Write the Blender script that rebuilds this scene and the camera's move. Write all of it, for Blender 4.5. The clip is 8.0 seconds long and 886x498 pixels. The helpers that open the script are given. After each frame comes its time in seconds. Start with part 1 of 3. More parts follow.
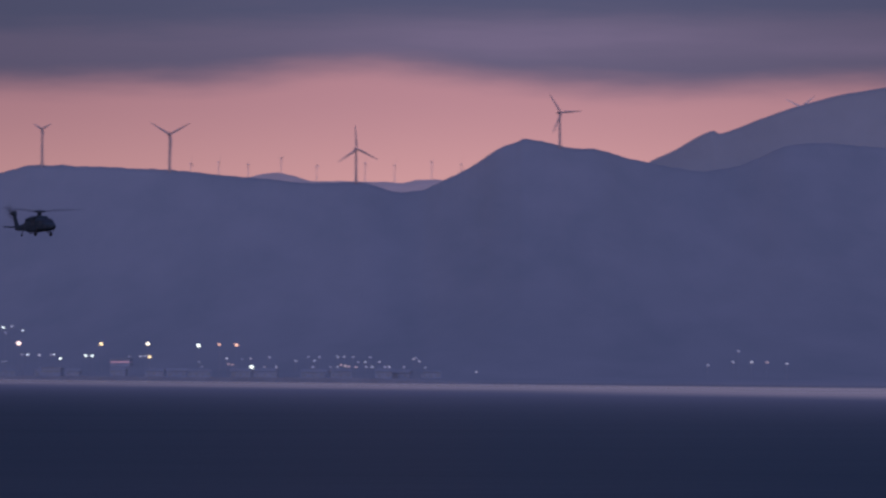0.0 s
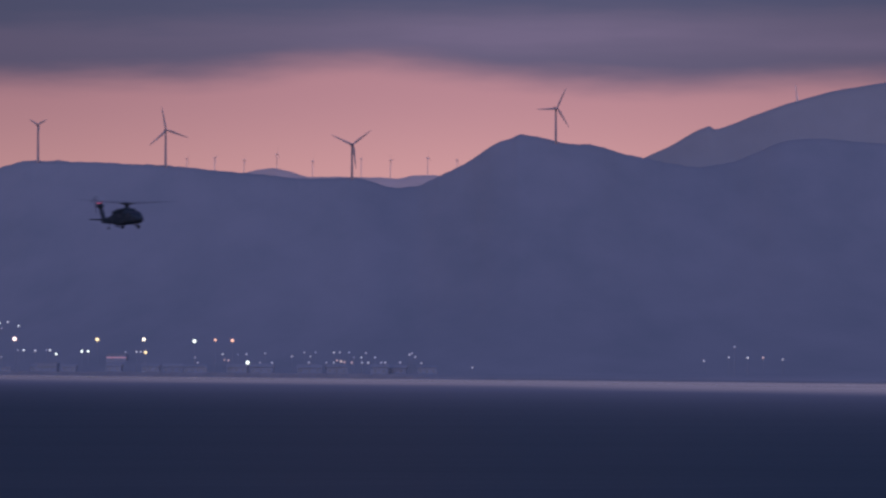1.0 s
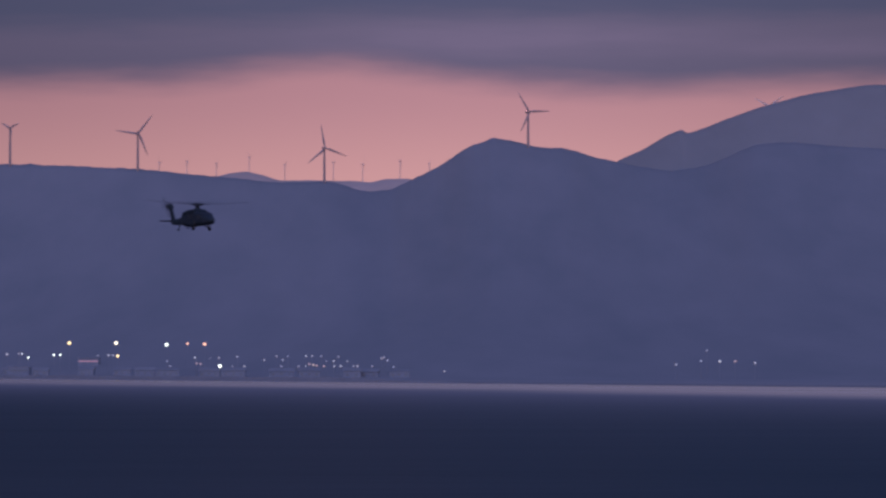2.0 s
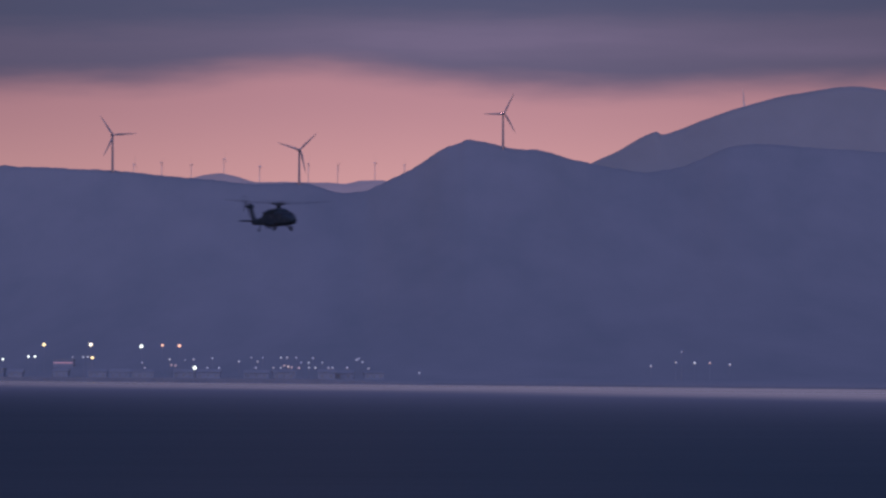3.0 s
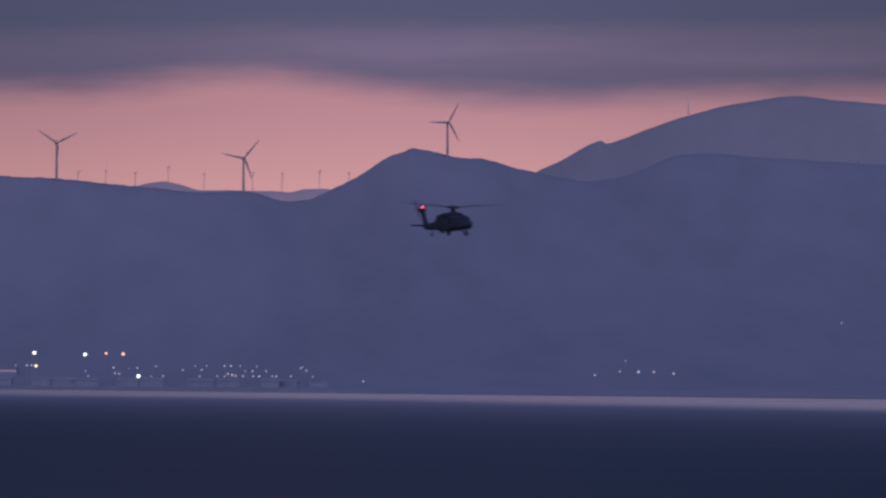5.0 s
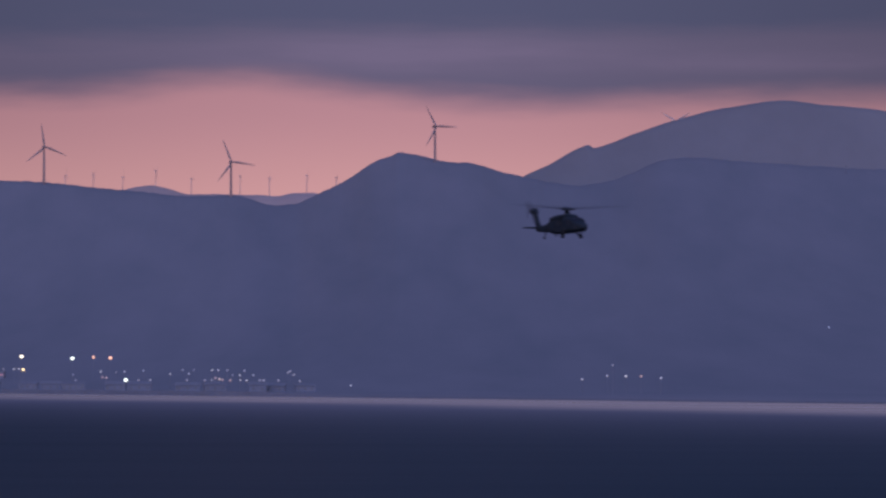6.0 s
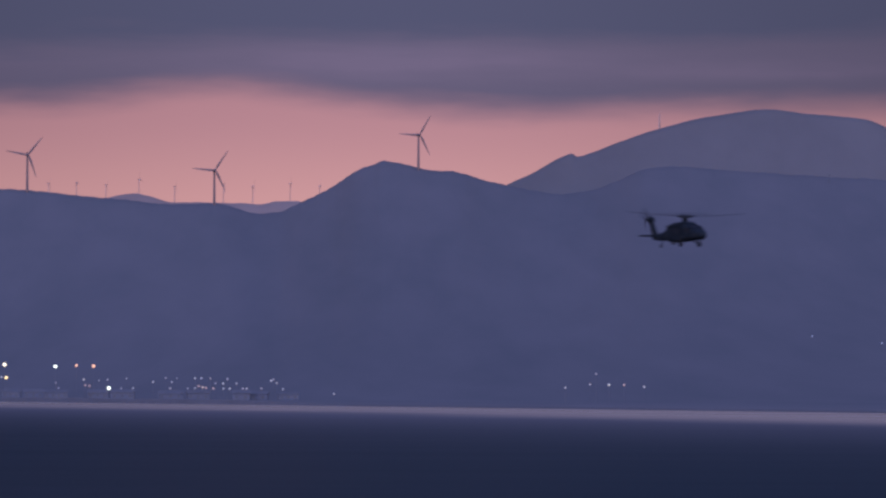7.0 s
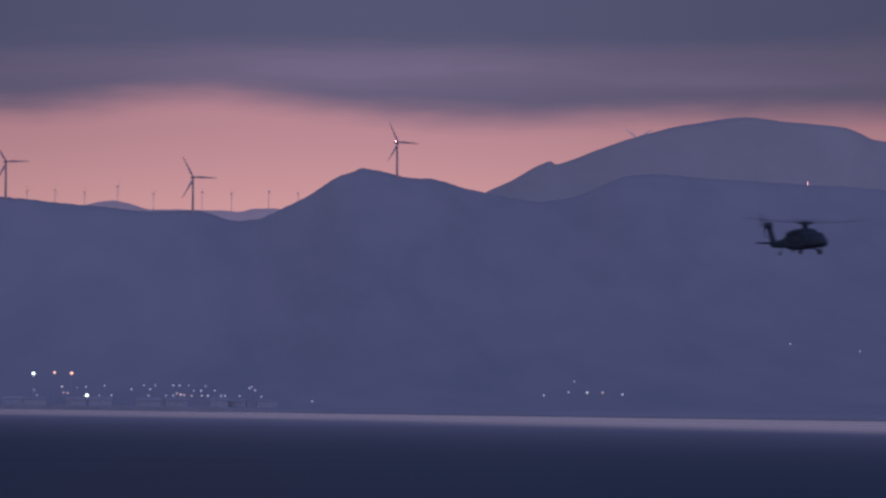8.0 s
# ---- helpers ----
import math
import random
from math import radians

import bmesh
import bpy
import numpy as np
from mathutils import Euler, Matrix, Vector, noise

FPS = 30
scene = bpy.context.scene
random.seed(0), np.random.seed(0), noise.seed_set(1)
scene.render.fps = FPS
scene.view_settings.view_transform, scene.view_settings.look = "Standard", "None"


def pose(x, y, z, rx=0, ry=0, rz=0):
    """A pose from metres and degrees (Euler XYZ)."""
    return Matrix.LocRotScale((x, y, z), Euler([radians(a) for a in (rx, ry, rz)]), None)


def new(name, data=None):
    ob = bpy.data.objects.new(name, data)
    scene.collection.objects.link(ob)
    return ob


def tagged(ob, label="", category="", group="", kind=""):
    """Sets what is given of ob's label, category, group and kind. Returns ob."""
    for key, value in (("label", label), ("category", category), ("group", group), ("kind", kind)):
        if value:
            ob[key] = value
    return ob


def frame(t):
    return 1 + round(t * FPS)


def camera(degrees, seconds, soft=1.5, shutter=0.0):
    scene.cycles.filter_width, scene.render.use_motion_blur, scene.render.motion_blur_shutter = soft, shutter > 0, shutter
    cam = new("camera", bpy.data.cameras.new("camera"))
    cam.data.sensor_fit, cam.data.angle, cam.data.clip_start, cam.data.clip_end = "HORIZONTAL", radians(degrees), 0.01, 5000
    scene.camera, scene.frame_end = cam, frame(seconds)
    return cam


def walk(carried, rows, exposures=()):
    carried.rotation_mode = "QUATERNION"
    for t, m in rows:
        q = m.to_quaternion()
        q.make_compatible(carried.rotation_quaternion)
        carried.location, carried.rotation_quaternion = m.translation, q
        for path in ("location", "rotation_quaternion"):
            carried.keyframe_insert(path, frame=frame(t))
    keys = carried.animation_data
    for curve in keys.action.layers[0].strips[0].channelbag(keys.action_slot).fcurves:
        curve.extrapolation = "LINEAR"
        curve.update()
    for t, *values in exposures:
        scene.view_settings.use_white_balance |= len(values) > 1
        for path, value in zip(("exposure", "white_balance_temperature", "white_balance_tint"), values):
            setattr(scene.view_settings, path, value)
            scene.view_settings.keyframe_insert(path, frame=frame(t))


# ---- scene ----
# A headland across a bay at dusk, filmed through a long lens that pans after a helicopter.
# The camera stands 8 m over the water at the origin and looks along +y.
UNIT = 1 / 7459          # plan unit of bearing and elevation, in radians
EYE = 8.0                # height of the lens over the water

cam = camera(12.0, 8.0, soft=2.5, shutter=1.0)


def aim(pan, tilt, lean=0.0):
    """Camera turned by pan units to the left and tilt units up."""
    return pose(0, 0, EYE, 90 + math.degrees((211 + tilt) * UNIT), 0, math.degrees(pan * UNIT)) @ pose(0, 0, 0, 0, 0, lean)


walk(cam, [
    (0.0, aim(141, -3.2)), (0.1, aim(132, -5)), (0.3, aim(130.5, -6.5)), (0.5, aim(127, -7.5)), (0.7, aim(126, -9.5)), (0.9, aim(128, -10.5)),
    (1.0, aim(134, -11)), (1.2, aim(113, -11.5)), (1.3, aim(109.5, -10)), (1.5, aim(110, -5)), (1.7, aim(102, -5)),
    (2.3, aim(66, -4)), (2.8, aim(40, -2.5)), (3.0, aim(40.5, -1.8)), (3.1, aim(31, -1.5)), (3.2, aim(22, -1.2)), (3.3, aim(9, -0.8)),
    (3.5, aim(0, 0)), (3.8, aim(-3, 3.5)), (4.0, aim(-4.8, 6, 0.02)), (4.3, aim(-24, 8, 0.04)), (4.5, aim(-34.5, 9.5, 0.05)), (4.7, aim(-45, 11, 0.06)),
    (5.3, aim(-66, 16, 0.09)), (6.0, aim(-80.5, 21, 0.12)), (6.3, aim(-102, 26.5, 0.14)), (6.4, aim(-97, 28.5, 0.15)), (6.5, aim(-89.5, 30, 0.15)), (6.6, aim(-91, 31.5, 0.16)), (6.7, aim(-100, 32.5, 0.16)), (7.0, aim(-110, 36, 0.18)),
    (7.2, aim(-117, 38.5, 0.19)), (7.3, aim(-126, 40, 0.19)), (7.5, aim(-136.5, 42, 0.2)), (7.7, aim(-142, 45, 0.22)), (8.0, aim(-148, 49.5, 0.25))])


# ---- world: dusk, a pink gap under a slate cloud deck, clear twilight behind ----
def build_world():
    w = bpy.data.worlds.new("dusk")
    scene.world = w
    w.use_nodes = True
    nt = w.node_tree
    nt.nodes.clear()
    N, L = nt.nodes.new, nt.links.new

    def math_node(op, a, b=None, clamp=False):
        n = N("ShaderNodeMath")
        n.operation, n.use_clamp = op, clamp
        for i, v in enumerate((a, b)):
            if v is None:
                continue
            if isinstance(v, (int, float)):
                n.inputs[i].default_value = v
            else:
                L(v, n.inputs[i])
        return n.outputs[0]

    def step(v, lo, hi):
        n = N("ShaderNodeMapRange")
        n.interpolation_type = "SMOOTHSTEP"
        L(v, n.inputs["Value"])
        n.inputs["From Min"].default_value, n.inputs["From Max"].default_value = lo, hi
        return n.outputs["Result"]

    def mix(f, a, b):
        n = N("ShaderNodeMix")
        n.data_type = "RGBA"
        L(f, n.inputs["Factor"])
        for sock, v in ((n.inputs[6], a), (n.inputs[7], b)):
            if isinstance(v, tuple):
                sock.default_value = (*v, 1)
            else:
                L(v, sock)
        return n.outputs[2]

    def clouds(scale, seed, detail=4):
        m = N("ShaderNodeMapping")
        m.inputs["Scale"].default_value = scale
        m.inputs["Location"].default_value = (seed, seed * 0.7, 0)
        L(tc.outputs["Generated"], m.inputs["Vector"])
        n = N("ShaderNodeTexNoise")
        n.inputs["Scale"].default_value, n.inputs["Detail"].default_value = 1.0, detail
        n.inputs["Roughness"].default_value = 0.45
        L(m.outputs[0], n.inputs["Vector"])
        return math_node("SUBTRACT", n.outputs["Fac"], 0.5)

    tc = N("ShaderNodeTexCoord")
    sep = N("ShaderNodeSeparateXYZ")
    L(tc.outputs["Generated"], sep.inputs[0])
    z, y = sep.outputs["Z"], sep.outputs["Y"]
    # elevation and bearing in plan units
    el = math_node("DIVIDE", z, UNIT)
    u = math_node("DIVIDE", sep.outputs["X"], UNIT)

    def hump(v, centre, width):
        q = math_node("DIVIDE", math_node("SUBTRACT", v, centre), width)
        return math_node("EXPONENT", math_node("MULTIPLY", math_node("MULTIPLY", q, q), -1.0))

    def total_of(*terms):
        out = terms[0]
        for term in terms[1:]:
            out = math_node("ADD", out, term)
        return out

    def times(a, b):
        return math_node("MULTIPLY", a, b)

    edge = clouds((30, 30, 130), 3.1)
    fine = clouds((70, 70, 420), 7.7, 5)
    belly = clouds((16, 16, 150), 1.3, 5)
    glow = mix(step(z, 0.035, 0.070), (0.62, 0.320, 0.330), (0.45, 0.226, 0.272))
    # ragged lower edge of the deck: it lifts over the saddle and hangs lower over the mountain
    rim = total_of(times(hump(u, -290, 210), 34.0), times(hump(u, 280, 230), -8.0), 503.0)
    # the pink gap closes away from the sunset
    away = math_node("MAXIMUM", math_node("MULTIPLY", math_node("SUBTRACT", 0.95, y), 900.0), 0.0)
    over = total_of(el, times(edge, 30.0), times(fine, 18.0), away, times(rim, -1.0))
    # a paler roll in the deck, strongest over the saddle, and a slate roof above it
    roll = times(hump(total_of(el, times(belly, 40.0)), 577, 34), total_of(times(hump(u, 40, 340), 0.85), 0.22))
    wisp = times(hump(total_of(el, times(edge, 30.0)), 560, 15), times(hump(u, 680, 220), 0.6))
    pale = math_node("MULTIPLY", total_of(roll, wisp), math_node("ADD", times(fine, 0.9), 1.0), True)
    deck = mix(pale, (0.119, 0.103, 0.179), (0.160, 0.128, 0.219))
    deck = mix(step(total_of(el, times(belly, 95.0), times(fine, 30.0), times(u, -0.012)), 586, 650), deck, (0.085, 0.088, 0.164))
    deck = mix(step(z, 0.11, 0.30), deck, (0.034, 0.054, 0.128))
    sky_front = mix(step(over, -44, 34), glow, deck)
    # the afterglow is strongest over the sunset and fades along the horizon to both sides
    fade = N("ShaderNodeMix")
    fade.data_type, fade.blend_type = "RGBA", "MULTIPLY"
    fade.inputs["Factor"].default_value = 1.0
    strength = total_of(times(hump(u, 0, 760), 0.27), 0.79)
    L(sky_front, fade.inputs[6])
    L(strength, fade.inputs[7])
    sky_front = fade.outputs[2]
    # clear twilight sky overhead and behind
    nish = N("ShaderNodeTexSky")
    nish.sky_type, nish.sun_disc = "NISHITA", False
    nish.sun_elevation, nish.sun_rotation = radians(1.5), radians(0)
    nm = N("ShaderNodeMix")
    nm.data_type, nm.blend_type = "RGBA", "MULTIPLY"
    nm.inputs["Factor"].default_value = 1.0
    L(nish.outputs[0], nm.inputs[6])
    nm.inputs[7].default_value = (BACK_SKY * 0.76, BACK_SKY * 0.72, BACK_SKY * 1.62, 1)
    behind = math_node("ADD", math_node("MULTIPLY", y, -1.0), math_node("MULTIPLY", z, 0.55))
    total = mix(step(behind, -0.35, 0.55), sky_front, nm.outputs[2])
    bg = N("ShaderNodeBackground")
    L(total, bg.inputs["Color"])
    bg.inputs["Strength"].default_value = 1.0
    out = N("ShaderNodeOutputWorld")
    L(bg.outputs[0], out.inputs[0])


BACK_SKY = 1.0
build_world()
scene.view_settings.exposure = -0.03


# ---- materials ----
def material(name, colour, rough=0.7, metal=0.0, vary=0.25, grain=1.0, patch=0.1, bump=0.0, spec=0.5, stretch=1.0, pale=(1, 1, 1)):
    """Principled surface with two scales of variation; grain and patch are noise scales per metre, stretch draws them out along y,
    pale tints the lighter patches."""
    m = bpy.data.materials.new(name)
    m.use_nodes = True
    nt = m.node_tree
    p = nt.nodes["Principled BSDF"]
    tc = nt.nodes.new("ShaderNodeTexCoord")
    mp = nt.nodes.new("ShaderNodeMapping")
    mp.inputs["Scale"].default_value = (1, 1 / stretch, 1)
    nt.links.new(tc.outputs["Object"], mp.inputs["Vector"])
    fac = []
    for sc, det in ((grain, 6), (patch, 4)):
        n = nt.nodes.new("ShaderNodeTexNoise")
        n.inputs["Scale"].default_value, n.inputs["Detail"].default_value = sc, det
        nt.links.new(mp.outputs[0], n.inputs["Vector"])
        fac.append(n)
    mixf = nt.nodes.new("ShaderNodeMath")
    mixf.operation = "ADD"
    nt.links.new(fac[0].outputs["Fac"], mixf.inputs[0])
    nt.links.new(fac[1].outputs["Fac"], mixf.inputs[1])
    half = nt.nodes.new("ShaderNodeMath")
    half.operation = "MULTIPLY"
    half.inputs[1].default_value = 0.5
    nt.links.new(mixf.outputs[0], half.inputs[0])
    ramp = nt.nodes.new("ShaderNodeValToRGB")
    ramp.color_ramp.elements[0].position, ramp.color_ramp.elements[1].position = 0.35, 0.65
    ramp.color_ramp.elements[0].color = (*[c * (1 - vary) for c in colour], 1)
    ramp.color_ramp.elements[1].color = (*[min(1, c * q * (1 + vary)) for c, q in zip(colour, pale)], 1)
    nt.links.new(half.outputs[0], ramp.inputs[0])
    nt.links.new(ramp.outputs[0], p.inputs["Base Color"])
    p.inputs["Roughness"].default_value, p.inputs["Metallic"].default_value = rough, metal
    p.inputs["Specular IOR Level"].default_value = spec
    if bump:
        b = nt.nodes.new("ShaderNodeBump")
        b.inputs["Strength"].default_value, b.inputs["Distance"].default_value = 0.6, bump
        nt.links.new(fac[0].outputs["Fac"], b.inputs["Height"])
        nt.links.new(b.outputs[0], p.inputs["Normal"])
    return m


def glow(name, colour, strength):
    m = bpy.data.materials.new(name)
    m.use_nodes = True
    p = m.node_tree.nodes["Principled BSDF"]
    p.inputs["Base Color"].default_value = (*colour, 1)
    p.inputs["Emission Color"].default_value = (*colour, 1)
    p.inputs["Emission Strength"].default_value = strength
    return m


SCRUB = material("dry_scrub_hillside", (0.238, 0.229, 0.213), 0.95, vary=0.07, grain=0.025, patch=0.006, bump=0.6, spec=0.1, stretch=9, pale=(1.05, 1.0, 0.99))
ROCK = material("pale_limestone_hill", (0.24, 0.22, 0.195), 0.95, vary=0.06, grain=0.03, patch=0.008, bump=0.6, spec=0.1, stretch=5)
# distant hills: evening haze is mixed into this paler, warmer base colour
HAZED_ROCK = material("hazed_distant_rock", (0.47, 0.34, 0.265), 0.95, vary=0.08, grain=0.03, patch=0.004, spec=0.1)
# turbine paint for the far ones, lightened and warmed to stand for haze
HAZED_PAINT = material("hazed_turbine_paint", (0.64, 0.46, 0.37), 0.5, vary=0.05, grain=0.6, patch=0.05)
TURBINE = material("grey_turbine_paint", (0.29, 0.205, 0.178), 0.5, vary=0.06, grain=0.6, patch=0.05)
DARK_STEEL = material("weathered_grey_mast", (0.21, 0.21, 0.215), 0.8, 0.0, grain=4, patch=0.6)
OLIVE = material("matt_olive_drab_paint", (0.021, 0.029, 0.033), 0.75, vary=0.3, grain=6, patch=0.8, spec=0.25)
BLACK = material("dark_rubber", (0.012, 0.012, 0.012), 0.8, vary=0.2, grain=20, patch=3, spec=0.2)
BLADE = material("black_rotor_blade", (0.018, 0.018, 0.018), 0.6, vary=0.2, grain=5, patch=0.6, spec=0.3)
METAL = material("dark_oiled_steel", (0.05, 0.05, 0.05), 0.45, 0.7, grain=12, patch=2)
GLASS = material("tinted_cockpit_glass", (0.012, 0.014, 0.018), 0.5, vary=0.1, grain=2, patch=0.5)
PLASTER = material("weathered_plaster_wall", (0.207, 0.219, 0.244), 0.9, vary=0.12, grain=1.2, patch=0.12)
ROOF = material("grey_tile_roof", (0.205, 0.2, 0.195), 0.85, vary=0.12, grain=2.0, patch=0.2)
QUAY = material("stained_quay_concrete", (0.208, 0.219, 0.243), 0.9, vary=0.12, grain=0.5, patch=0.03)
SHUTTER = material("closed_painted_shutter", (0.18, 0.18, 0.17), 0.6, vary=0.1, grain=1, patch=0.2)
WHITE_L = glow("cool_white_lamp", (0.92, 1.0, 0.86), 2.2)
AMBER_L = glow("amber_sodium_lamp", (1.0, 0.74, 0.36), 1.7)
CREAM_L = glow("warm_white_lamp", (1.0, 0.86, 0.62), 2.0)
ORANGE_L = glow("orange_sodium_lamp", (1.0, 0.52, 0.34), 1.25)
PINK_L = glow("hot_pinkish_white_lamp", (1.0, 0.72, 0.62), 2.0)
SAND = material("damp_grey_beach_sand", (0.205, 0.19, 0.178), 0.95, vary=0.12, grain=0.2, patch=0.01, spec=0.1)
CLEAR_L = glow("clear_street_bulb", (1.0, 0.95, 0.84), 0.32)
SMALL_L = glow("small_street_bulb", (1.0, 0.92, 0.80), 0.14)
MID_L = glow("frosted_white_lamp", (0.92, 0.96, 0.95), 0.9)
FAINT_L = glow("faint_yard_bulb", (0.9, 0.92, 1.0), 0.3)
DUSKY_L = glow("dim_town_bulb", (1.0, 0.90, 0.78), 0.07)
WARM_L = glow("small_warm_bulb", (1.0, 0.74, 0.55), 0.42)
EMBER_L = glow("dim_warm_bulb", (1.0, 0.66, 0.50), 0.20)
# emission in place of sodium lamplight falling on the warehouse front
WALLGLOW_L = glow("dim_sodium_wall_glow", (1.0, 0.50, 0.42), 0.045)
STROBE_L = glow("red_anticollision_lens", (1.0, 0.04, 0.07), 45)
RED_L = glow("red_beacon_lens", (1.0, 0.42, 0.46), 15)


def water_material():
    m = bpy.data.materials.new("sea_water")
    m.use_nodes = True
    nt = m.node_tree
    N, L = nt.nodes.new, nt.links.new
    p = nt.nodes["Principled BSDF"]
    tc = N("ShaderNodeTexCoord")
    sep = N("ShaderNodeSeparateXYZ")
    L(tc.outputs["Object"], sep.inputs[0])
    # distance to the far shoreline decides where the painted sky reflection begins
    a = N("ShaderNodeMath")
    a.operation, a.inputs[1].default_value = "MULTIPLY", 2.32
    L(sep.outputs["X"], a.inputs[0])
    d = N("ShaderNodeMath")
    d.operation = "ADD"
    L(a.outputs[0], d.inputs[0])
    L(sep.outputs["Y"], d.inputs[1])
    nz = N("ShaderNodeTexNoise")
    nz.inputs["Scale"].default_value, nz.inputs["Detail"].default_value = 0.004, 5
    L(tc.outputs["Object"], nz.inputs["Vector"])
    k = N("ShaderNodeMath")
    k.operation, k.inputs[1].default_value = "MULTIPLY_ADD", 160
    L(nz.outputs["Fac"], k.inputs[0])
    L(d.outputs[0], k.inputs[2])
    # wide faint part of the painted reflection, brightening towards the shore
    far_sheen = N("ShaderNodeMapRange")
    far_sheen.inputs["From Min"].default_value, far_sheen.inputs["From Max"].default_value = 350, 1300
    L(k.outputs[0], far_sheen.inputs["Value"])
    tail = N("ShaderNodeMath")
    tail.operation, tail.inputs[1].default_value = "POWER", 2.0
    L(far_sheen.outputs[0], tail.inputs[0])
    # and its narrow bright band right under the coast
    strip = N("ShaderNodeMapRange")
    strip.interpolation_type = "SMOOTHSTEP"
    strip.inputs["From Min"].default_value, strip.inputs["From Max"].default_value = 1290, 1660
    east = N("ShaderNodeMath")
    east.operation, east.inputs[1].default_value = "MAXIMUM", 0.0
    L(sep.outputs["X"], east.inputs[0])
    sheen_d = N("ShaderNodeMath")
    sheen_d.operation = "ADD"
    L(k.outputs[0], sheen_d.inputs[0])
    L(east.outputs[0], sheen_d.inputs[1])
    L(sheen_d.outputs[0], strip.inputs["Value"])
    ro = N("ShaderNodeMapRange")
    ro.inputs["To Min"].default_value, ro.inputs["To Max"].default_value = 0.43, 0.27
    L(strip.outputs[0], ro.inputs["Value"])
    # long wind streaks
    sm = N("ShaderNodeMapping")
    sm.inputs["Scale"].default_value = (0.004, 0.03, 1)
    L(tc.outputs["Object"], sm.inputs["Vector"])
    sn = N("ShaderNodeTexNoise")
    sn.inputs["Scale"].default_value, sn.inputs["Detail"].default_value = 1.0, 6
    L(sm.outputs[0], sn.inputs["Vector"])
    st = N("ShaderNodeMapRange")
    st.inputs["From Min"].default_value, st.inputs["From Max"].default_value = 0.3, 0.7
    st.inputs["To Min"].default_value, st.inputs["To Max"].default_value = -0.012, 0.012
    L(sn.outputs["Fac"], st.inputs["Value"])
    rs = N("ShaderNodeMath")
    rs.operation = "ADD"
    L(ro.outputs[0], rs.inputs[0])
    L(st.outputs[0], rs.inputs[1])
    L(rs.outputs[0], p.inputs["Roughness"])
    # the reflected sky is put into the base colour, in two zones
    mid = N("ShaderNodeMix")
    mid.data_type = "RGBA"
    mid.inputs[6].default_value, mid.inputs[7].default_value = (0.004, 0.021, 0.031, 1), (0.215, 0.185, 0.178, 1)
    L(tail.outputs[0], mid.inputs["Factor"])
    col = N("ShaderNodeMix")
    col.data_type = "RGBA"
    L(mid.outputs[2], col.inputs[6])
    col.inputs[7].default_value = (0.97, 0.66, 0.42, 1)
    # the painted band weakens towards the town
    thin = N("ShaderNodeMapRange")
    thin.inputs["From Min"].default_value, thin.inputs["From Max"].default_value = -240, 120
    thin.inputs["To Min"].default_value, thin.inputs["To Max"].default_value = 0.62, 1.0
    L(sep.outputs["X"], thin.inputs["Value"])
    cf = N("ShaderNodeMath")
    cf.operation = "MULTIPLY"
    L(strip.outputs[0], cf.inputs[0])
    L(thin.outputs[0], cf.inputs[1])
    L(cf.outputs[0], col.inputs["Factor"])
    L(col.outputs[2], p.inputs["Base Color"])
    p.inputs["IOR"].default_value = 1.33
    # swell and ripples
    mp = N("ShaderNodeMapping")
    mp.inputs["Scale"].default_value = (0.05, 0.16, 0.1)
    L(tc.outputs["Object"], mp.inputs["Vector"])
    w = N("ShaderNodeTexNoise")
    w.inputs["Scale"].default_value, w.inputs["Detail"].default_value = 1.0, 5
    L(mp.outputs[0], w.inputs["Vector"])
    b = N("ShaderNodeBump")
    b.inputs["Distance"].default_value = 0.8
    calm = N("ShaderNodeMapRange")
    calm.inputs["To Min"].default_value, calm.inputs["To Max"].default_value = 0.35, 0.02
    L(strip.outputs[0], calm.inputs["Value"])
    L(calm.outputs[0], b.inputs["Strength"])
    L(w.outputs["Fac"], b.inputs["Height"])
    L(b.outputs[0], p.inputs["Normal"])
    return m


WATER = water_material()


# ---- mesh helpers ----
def part(name, bm, mat, parent=None, label="", smooth=True):
    me = bpy.data.meshes.new(name)
    bmesh.ops.recalc_face_normals(bm, faces=bm.faces)
    bm.to_mesh(me)
    bm.free()
    if smooth:
        me.shade_smooth()
        me.set_sharp_from_angle(angle=radians(38))
    me.materials.append(mat)
    ob = new(name, me)
    ob.parent = parent
    if label:
        ob["label"] = label
    return ob


def loft(sections, n=24, power=2.6, bm=None, size=1.0):
    """Body along x from sections (x, half width, bottom, top, centre y), superelliptic."""
    bm = bm or bmesh.new()
    rings = []
    for sec in sections:
        x, hw, zb, zt, cy = [size * q for q in sec]
        ring = []
        for i in range(n):
            a = 2 * math.pi * i / n
            c, s = math.cos(a), math.sin(a)
            ring.append(bm.verts.new((x, cy + hw * math.copysign(abs(c) ** (2 / power), c),
                                      (zb + zt) / 2 + (zt - zb) / 2 * math.copysign(abs(s) ** (2 / power), s))))
        rings.append(ring)
    for r0, r1 in zip(rings, rings[1:]):
        for i in range(n):
            bm.faces.new((r0[i], r0[(i + 1) % n], r1[(i + 1) % n], r1[i]))
    bm.faces.new(rings[0])
    bm.faces.new(rings[-1])
    return bm


def tube(p0, p1, r0, r1=None, n=12, bm=None):
    bm = bm or bmesh.new()
    p0, p1 = Vector(p0), Vector(p1)
    d = p1 - p0
    m = Matrix.Translation((p0 + p1) / 2) @ d.to_track_quat("Z", "Y").to_matrix().to_4x4()
    bmesh.ops.create_cone(bm, cap_ends=True, segments=n, radius1=r0, radius2=r0 if r1 is None else r1, depth=d.length, matrix=m)
    return bm


